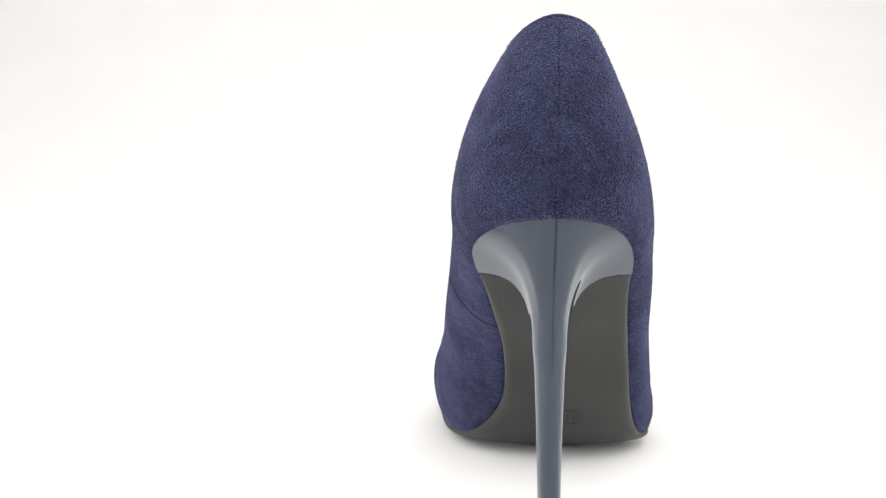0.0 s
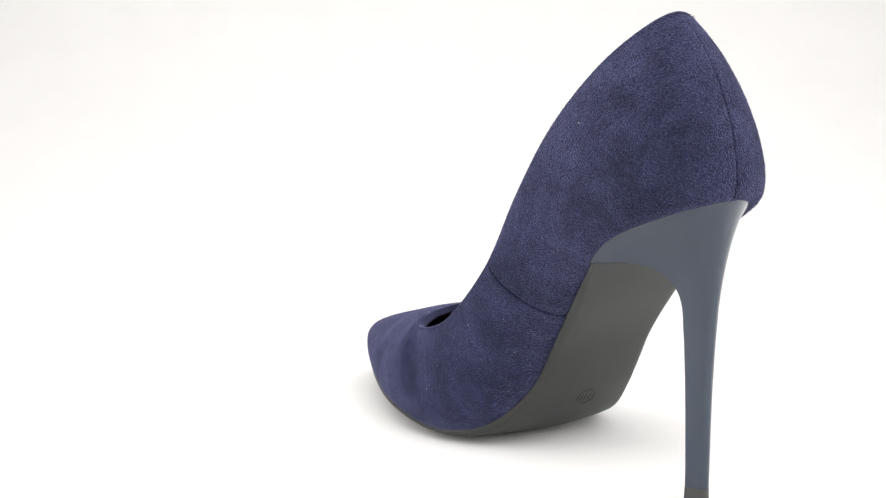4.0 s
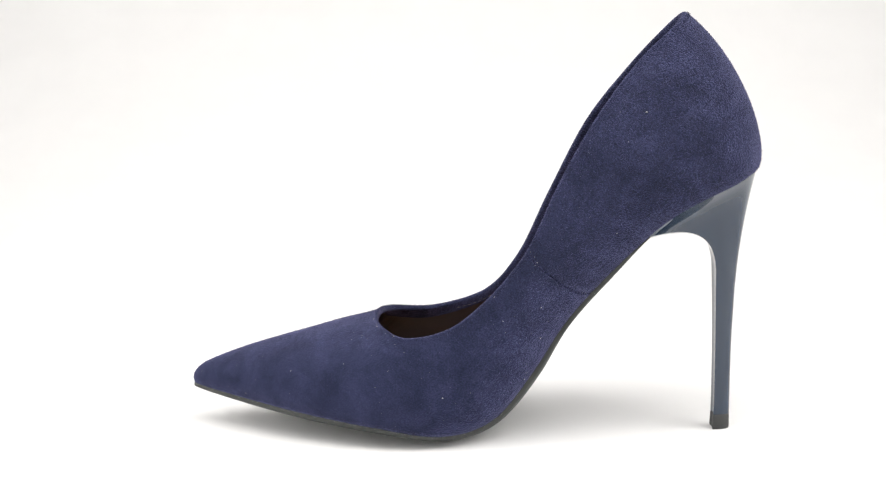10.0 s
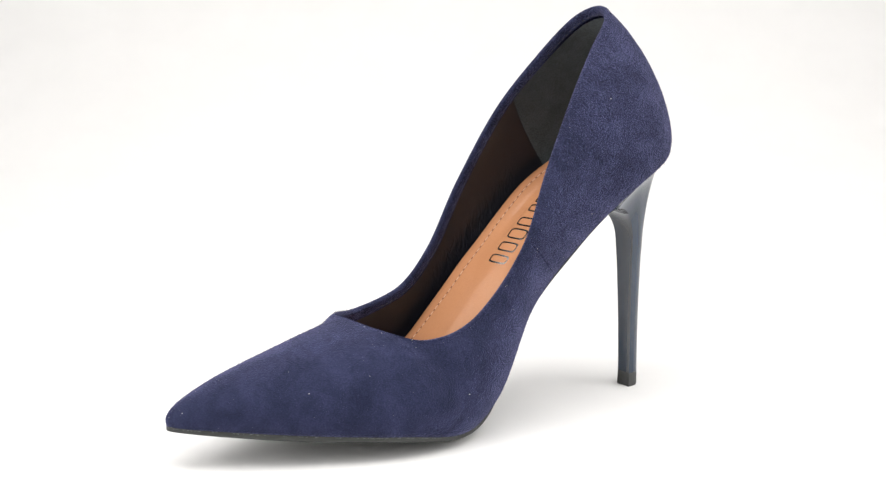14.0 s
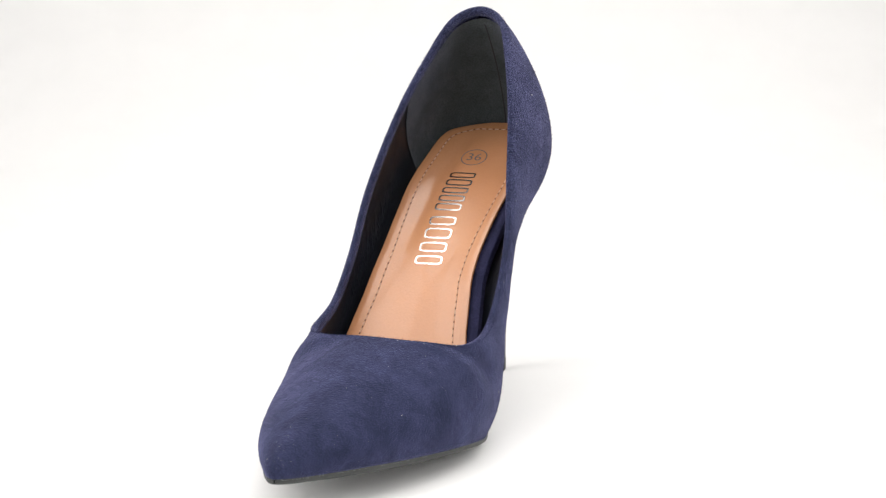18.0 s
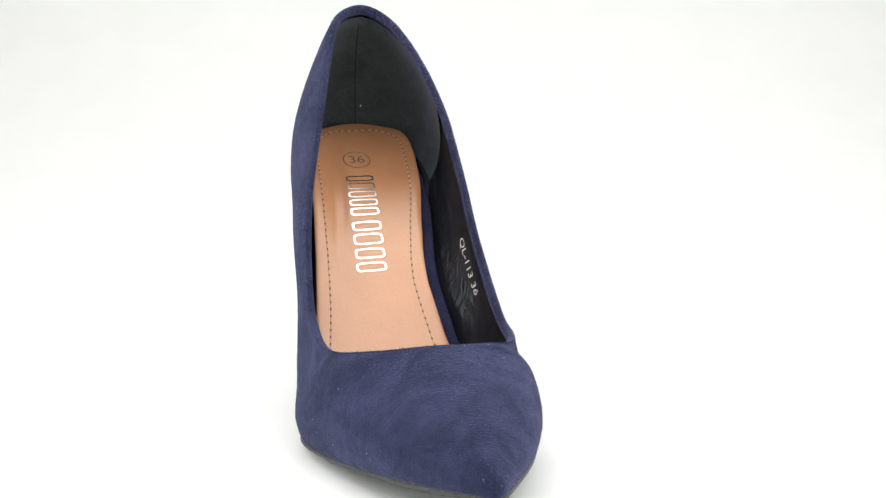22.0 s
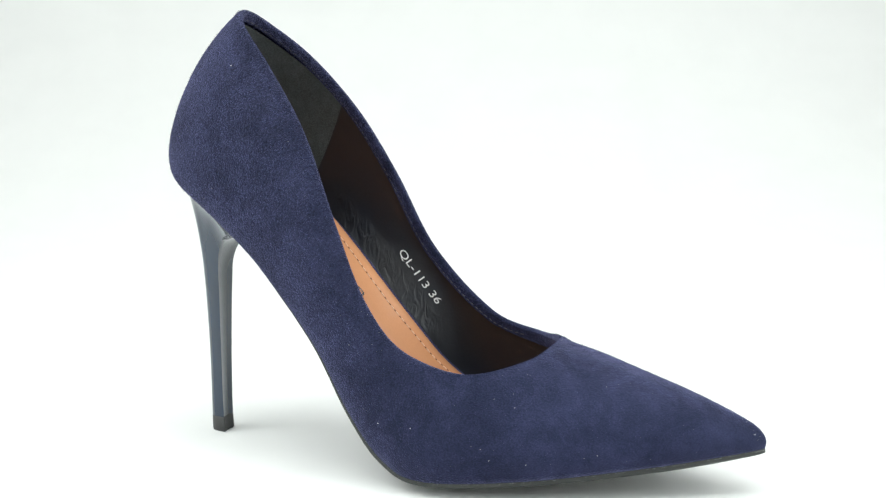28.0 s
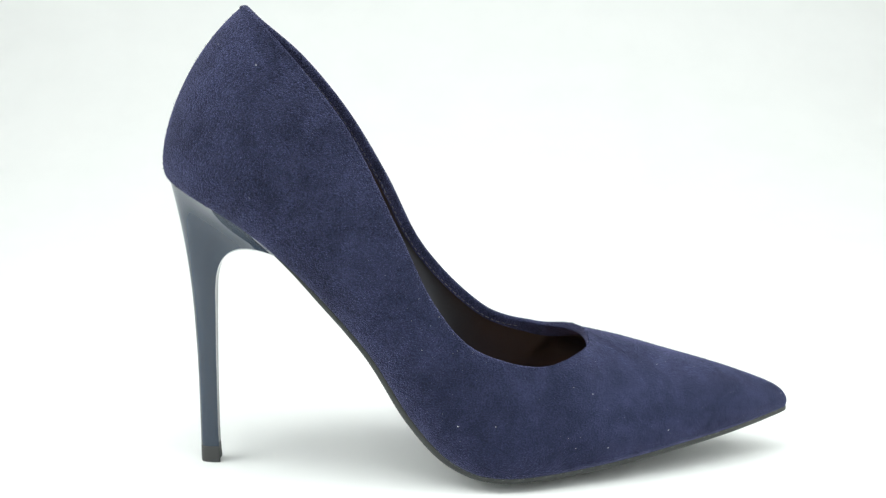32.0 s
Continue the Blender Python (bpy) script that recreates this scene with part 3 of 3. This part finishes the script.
def sole_rows():
    rows = []
    cs = list(np.linspace(BREAST - 0.02, 10.6, 76)) + [10.75, 10.87, 10.95, TOE]
    ws = [-1, -1.0, -0.975, -0.93, -0.85, -0.7, -0.45, -0.2, 0, 0.2, 0.45, 0.7, 0.85, 0.93, 0.975, 1.0, 1]
    for c in cs:
        L, R = feather(-1, c), feather(1, c)
        a, b = (feather(-1, c - 0.1) + feather(1, c - 0.1)) / 2, (feather(-1, min(c + 0.1, TOE)) + feather(1, min(c + 0.1, TOE))) / 2
        t = unit(A([0, b[1] - a[1], b[2] - a[2]]))
        n = A([0, t[2], -t[1]])
        if n[2] > 0 and c > 5:
            n = -n
        drop = 0.6 + 1.5 * ease(2.3, 3.4, c) - 0.6 * ease(8.5, 10.8, c)
        belly = 2.6 * ease(3.7, 5.4, c) * (1 - ease(8.6, 10.8, c))
        row = []
        for k, w in enumerate(ws):
            m = L + (R - L) * (w + 1) / 2
            e = abs(w)
            if k in (0, len(ws) - 1):
                off = -0.2
                wide = 0.15
            else:
                off = drop * (0.45 + 0.55 * math.sqrt(max(0.0, 1 - max(0.0, (e - 0.9) / 0.1) ** 2))) + belly * (1 - e ** 2.2)
                wide = 0.35 if e > 0.99 else 0.0
            q = m + n * off + A([math.copysign(wide, w), 0, 0])
            q[2] = max(q[2], 0.0)
            row.append(q)
        rows.append(row)
    return A(rows)


SOLE_ROWS = sole_rows()
outsole = mesh_ob("outsole", SOLE_ROWS.reshape(-1, 3) * MM, grid_faces(SOLE_ROWS.shape[0], SOLE_ROWS.shape[1], flip=True), SOLE, shoe, "smooth dark grey outsole with a slim edge")


def sole_stamp():
    """A moulded round mark on the sole: a thin ring with unreadable strokes."""
    from mathutils.bvhtree import BVHTree
    me = outsole.data
    tree = BVHTree.FromPolygons([v.co.copy() for v in me.vertices], [tuple(p.vertices) for p in me.polygons])
    c0 = A([9.1, -25.8, 19.0])
    t = unit(A([0, 13.5, -18.0]))
    n = A([0, t[2], -t[1]])
    side = A([1.0, 0, 0])

    def on_sole(a, b, lift):
        p = c0 + side * a + t * b + n * 15
        hit = tree.ray_cast(Vector(p * MM), Vector(-n))
        q = A(hit[0]) / MM if hit[0] else c0 + side * a + t * b
        return q + n * lift

    def bead(name, path, wide, close):
        rows = []
        m = len(path)
        for k, (a, b) in enumerate(path):
            a2, b2 = path[(k + 1) % m] if close or k < m - 1 else path[k]
            a1, b1 = path[k - 1] if close or k > 0 else path[k]
            d = unit(A([a2 - a1, b2 - b1]))
            nx, ny = -d[1], d[0]
            rows.append([on_sole(a + nx * w, b + ny * w, l) for w, l in ((-wide, -0.05), (-wide * 0.5, 0.22), (wide * 0.5, 0.22), (wide, -0.05))])
        mesh_ob(name, A(rows).reshape(-1, 3) * MM, grid_faces(m, 4, close_rows=close), STAMP, outsole, "moulded mark on the sole")

    bead("stamp_ring", [(3.9 * math.cos(2 * math.pi * k / 36), 3.9 * math.sin(2 * math.pi * k / 36)) for k in range(36)], 0.38, True)
    bead("stamp_stroke", [(-2.0, y) for y in np.linspace(-1.6, 1.6, 6)], 0.42, False)
    bead("stamp_stroke", [(-0.3, y) for y in np.linspace(-2.0, 2.0, 6)], 0.42, False)
    bead("stamp_stroke", [(1.6, y) for y in np.linspace(-1.7, 1.7, 6)], 0.42, False)


sole_stamp()


def shank():
    rows = []
    for c in list(np.linspace(0.0, 10.9, 60)):
        L, R = feather(-1, c), feather(1, c)
        rows.append([L + (R - L) * k / 8 + A([0, 0, 0.9]) for k in range(9)])
    mesh_ob("shank_board", A(rows).reshape(-1, 3) * MM, grid_faces(60, 9), BOARD, shoe, "dark board inside the bottom of the shoe")


shank()


# ---- heel ----
def crisp(ob, cols, marks):
    """Keep the edges along some columns of a lofted grid sharp."""
    me = ob.data
    at = me.attributes.new("sharp_edge", "BOOLEAN", "EDGE")
    at.data.foreach_set("value", [e.vertices[0] % cols in marks and e.vertices[0] % cols == e.vertices[1] % cols for e in me.edges])


def heel():
    turns = [0, 0.04, 0.08] + list(np.linspace(0.12, 1, 19))
    n_side, n_front = len(turns) - 1, 12
    def stem(z):
        w = np.interp(z, [0, 6, 28, 47, 57, 62], [3.6, 3.55, 3.95, 4.6, 5.05, 5.5])
        yb = np.interp(z, [0, 16, 37, 58, 62], [-101.1, -101.0, -101.1, -101.9, -102.2])
        yf = np.interp(z, [0, 8, 25, 45, 62], [-94.0, -94.5, -94.4, -94.1, -93.6])
        x0 = -3.5
        left = []
        for k in range(n_side + 1):
            a = math.pi * 0.5 * turns[k]
            # rounded back, nearly straight flank, crisp front corner
            x = w * math.sin(a) ** 0.9
            y = yb + (yf - yb) * (1 - math.cos(a)) if k < n_side else yf
            left.append(A([x, y, z]))
        pts = [A([x0 - p[0], p[1], z]) for p in left]
        front = [A([x0 + w * (-1 + 2 * k / n_front), yf - 0.5 * math.sin(math.pi * k / n_front), z]) for k in range(1, n_front)]
        pts += front + [A([x0 + p[0], p[1], z]) for p in left[::-1][:-1]]
        return pts

    def seat():
        proud = 0.3
        rim = lambda side, c: feather(side, c) + outward(side, c) * (proud + 0.45 * ease(1.2, 2.0, c)) + A([0, 0, 0.1])
        left = [rim(-1, BREAST * u) for u in turns]
        right = [rim(1, BREAST * u) for u in turns]
        across = [left[-1] + (right[-1] - left[-1]) * k / n_front + A([0, -0.5, -1.6 * math.sin(math.pi * k / n_front) ** 0.3]) for k in range(1, n_front)]
        return left + across + right[::-1][:-1]

    rings = [stem(z) for z in (5.9, 12, 20, 30, 40, 50, 56)]
    P0, T = stem(62), seat()
    n = len(P0)
    for s in np.linspace(0, 1, 30):
        ring = []
        for j in range(n):
            p0, t = P0[j], T[j]
            front = ease(-100, -93.5, p0[1])
            side = min(1.0, abs(p0[0] + 3.5) / 5.5)
            straight1, straight2 = p0 + (t - p0) * 0.36 + A([0, 1.2, 0]), p0 + (t - p0) * 0.7 + A([0, 1.0, 0])
            p1 = p0 + A([0, 0, (0.8 + 0.28 * front) * max(t[2] - 62, 17)])
            p2 = t + (0.42 + 0.12 * front) * (p1 - t)
            p2 = p2 + A([0, 0, 2.0 * front])
            f = max(ease(0.05, 0.85, side), ease(0.2, 0.9, front))
            p1, p2 = straight1 * (1 - f) + p1 * f, straight2 * (1 - f) + p2 * f
            q = (1 - s) ** 3 * p0 + 3 * s * (1 - s) ** 2 * p1 + 3 * s * s * (1 - s) * p2 + s ** 3 * t
            ring.append(q)
        rings.append(ring)
    verts = A(rings).reshape(-1, 3)
    faces = grid_faces(len(rings), n, close_cols=True)
    faces = [f[::-1] for f in faces]
    body = mesh_ob("heel", verts * MM, faces, LACQUER, shoe, "slim glossy grey-navy stiletto heel")
    crisp(body, n, (n_side, n_side + n_front))
    tip = [[p + A([0, 0, 0.0]) for p in stem(z)] for z in (0.0, 0.5, 5.6, 5.9)]
    mid = A(stem(0)).mean(0)
    out = []
    for ring, z, g in zip(tip, (0.0, 0.5, 5.7, 6.1), (0.93, 1.0, 1.01, 1.0)):
        out.append([A([mid[0] + (p[0] - mid[0]) * g, mid[1] + (p[1] - mid[1]) * g, z]) for p in ring])
    n2 = len(out[0])
    f2 = grid_faces(len(out), n2, close_cols=True) + [tuple(range(n2))[::-1]]
    mesh_ob("heel_tip", A(out).reshape(-1, 3) * MM, f2, RUBBER, body, "black rubber heel tip")
    return body


heel()


# ---- nap: loose fibres standing on the suede, and lint caught in it ----
def scatter(name, count, size, mat, label, along, on_edge):
    rng = np.random.default_rng(7 if on_edge else 11)
    verts, faces = [], []
    share = np.linalg.norm(np.roll(SKIN, -1, 0)[:, NV // 2] - SKIN[:, NV // 2], axis=1) * np.linalg.norm(SKIN[:, -1] - SKIN[:, 0], axis=1)
    for i in rng.choice(NC, count, p=share / share.sum()):
        j = NV - 1 if on_edge else int(rng.integers(1, NV - 1))
        if on_edge and LOOP[i][1] > THROAT:
            j = int(rng.integers(NV // 2, NV - 1))
        p, q = SKIN[i, j], SKIN[(i + 1) % NC, j]
        if np.linalg.norm(q - p) > 6:
            continue
        n = NORMAL[i, min(j, NV - 3)]
        f, g = rng.random(2)
        r = SKIN[i, max(j - 1, 0)]
        p = p + (q - p) * f + (r - p) * g * (1.0 if not on_edge else 0.3)
        d = unit(n * rng.uniform(0.4, 1.0) + rng.normal(0, 0.55, 3)) * size * rng.uniform(0.5, 1.3)
        w = unit(np.cross(d, rng.normal(0, 1, 3))) * along
        b = len(verts)
        verts += [p - w - n * 0.05, p + w - n * 0.05, p + d + w * 0.3, p + d - w * 0.3]
        faces.append((b, b + 1, b + 2, b + 3))
    return tagged(mesh_ob(name, A(verts) * MM, faces, mat, shoe, label), kind="stuff")


scatter("suede_fuzz", 24000, 0.5, NAVY_SUEDE, "short navy fibres standing on the suede", 0.05, False)
scatter("edge_fuzz", 4500, 0.6, NAVY_SUEDE, "short navy fibres along the opening", 0.05, True)


def lint():
    rng = np.random.default_rng(5)
    flat, nor = SKIN.reshape(-1, 3), NORMAL.reshape(-1, 3)
    at = [int(np.argmin(((flat - A(p)) ** 2).sum(1))) for p in
          ((-25.5, -25.4, 41.2), (41.6, -12.2, 23.6), (20.1, -76.8, 142.6), (-40.4, 10.7, 22.2), (-27.2, -64.2, 126.4), (22.2, -45.6, 56.8), (40.0, 2.0, 23.0))]
    at += [int(k) for k in rng.integers(0, len(flat), 46)]
    for n, k in enumerate(at):
        size = rng.uniform(0.16, 0.24) if n < 7 else rng.uniform(0.07, 0.14)
        bm = bmesh.new()
        bmesh.ops.create_icosphere(bm, subdivisions=1, radius=size * MM)
        for v in bm.verts:
            v.co = Vector(A(v.co) * A([1, 1.5, 0.8]) + (flat[k] + nor[k] * 0.12) * MM)
        part("lint_speck", bm, LINT, shoe, "white lint speck caught in the nap")
    flat = INNER.reshape(-1, 3)
    k = int(np.argmin(((flat - A([-5.0, -98.7, 118.6])) ** 2).sum(1)))
    bm = bmesh.new()
    bmesh.ops.create_icosphere(bm, subdivisions=1, radius=0.3 * MM)
    for v in bm.verts:
        v.co = Vector(A(v.co) * A([0.8, 0.8, 2.2]) + (flat[k] - nor[k] * 0.75) * MM)
    part("lint_speck", bm, LINT, shoe, "white lint speck on the heel lining")


lint()


def pale_specks():
    """Minute pale specks all over the nap: lint, and glints of the pile made as pale dots."""
    rng = np.random.default_rng(23)
    flat, nor = SKIN.reshape(-1, 3), NORMAL.reshape(-1, 3)
    verts, faces = [], []
    for k in rng.integers(0, len(flat), 700):
        r = rng.uniform(0.03, 0.065)
        c = flat[k] + nor[k] * 0.1 + rng.normal(0, 0.6, 3)
        b = len(verts)
        verts += [c + A(d) * r for d in ((1, 0, 0), (0, 1, 0), (-1, 0, 0), (0, -1, 0), (0, 0, 1), (0, 0, -1))]
        faces += [(b + p, b + q, b + e) for p, q in ((0, 1), (1, 2), (2, 3), (3, 0)) for e in (4, 5)]
    tagged(mesh_ob("lint_and_glints", A(verts) * MM, faces, LINT, shoe, "fine pale specks on the nap, lint and painted glints"), kind="stuff")


pale_specks()


def joint_beads():
    """Small glossy grey beads along the joint of upper and sole."""
    rng = np.random.default_rng(31)
    verts, faces = [], []
    for _ in range(170):
        side, c = (-1 if rng.random() < 0.5 else 1), rng.uniform(5.6, 10.7)
        p, q = feather(side, c), feather(side, c + 0.03)
        t, o = unit(q - p), outward(side, c)
        a, b = rng.uniform(0.25, 0.9), rng.uniform(0.07, 0.14)
        m = p + o * 0.32 + A([0, 0, -0.12])
        k = len(verts)
        verts += [m + t * a, m - t * a, m + o * b, m - o * b, m + A([0, 0, b]), m - A([0, 0, b])]
        faces += [(k + e, k + u, k + v) for e in (0, 1) for u, v in ((2, 4), (4, 3), (3, 5), (5, 2))]
    tagged(mesh_ob("joint_beads", A(verts) * MM, faces, BEAD_GREY, shoe, "small glossy grey beads along the sole joint"), kind="stuff")


joint_beads()

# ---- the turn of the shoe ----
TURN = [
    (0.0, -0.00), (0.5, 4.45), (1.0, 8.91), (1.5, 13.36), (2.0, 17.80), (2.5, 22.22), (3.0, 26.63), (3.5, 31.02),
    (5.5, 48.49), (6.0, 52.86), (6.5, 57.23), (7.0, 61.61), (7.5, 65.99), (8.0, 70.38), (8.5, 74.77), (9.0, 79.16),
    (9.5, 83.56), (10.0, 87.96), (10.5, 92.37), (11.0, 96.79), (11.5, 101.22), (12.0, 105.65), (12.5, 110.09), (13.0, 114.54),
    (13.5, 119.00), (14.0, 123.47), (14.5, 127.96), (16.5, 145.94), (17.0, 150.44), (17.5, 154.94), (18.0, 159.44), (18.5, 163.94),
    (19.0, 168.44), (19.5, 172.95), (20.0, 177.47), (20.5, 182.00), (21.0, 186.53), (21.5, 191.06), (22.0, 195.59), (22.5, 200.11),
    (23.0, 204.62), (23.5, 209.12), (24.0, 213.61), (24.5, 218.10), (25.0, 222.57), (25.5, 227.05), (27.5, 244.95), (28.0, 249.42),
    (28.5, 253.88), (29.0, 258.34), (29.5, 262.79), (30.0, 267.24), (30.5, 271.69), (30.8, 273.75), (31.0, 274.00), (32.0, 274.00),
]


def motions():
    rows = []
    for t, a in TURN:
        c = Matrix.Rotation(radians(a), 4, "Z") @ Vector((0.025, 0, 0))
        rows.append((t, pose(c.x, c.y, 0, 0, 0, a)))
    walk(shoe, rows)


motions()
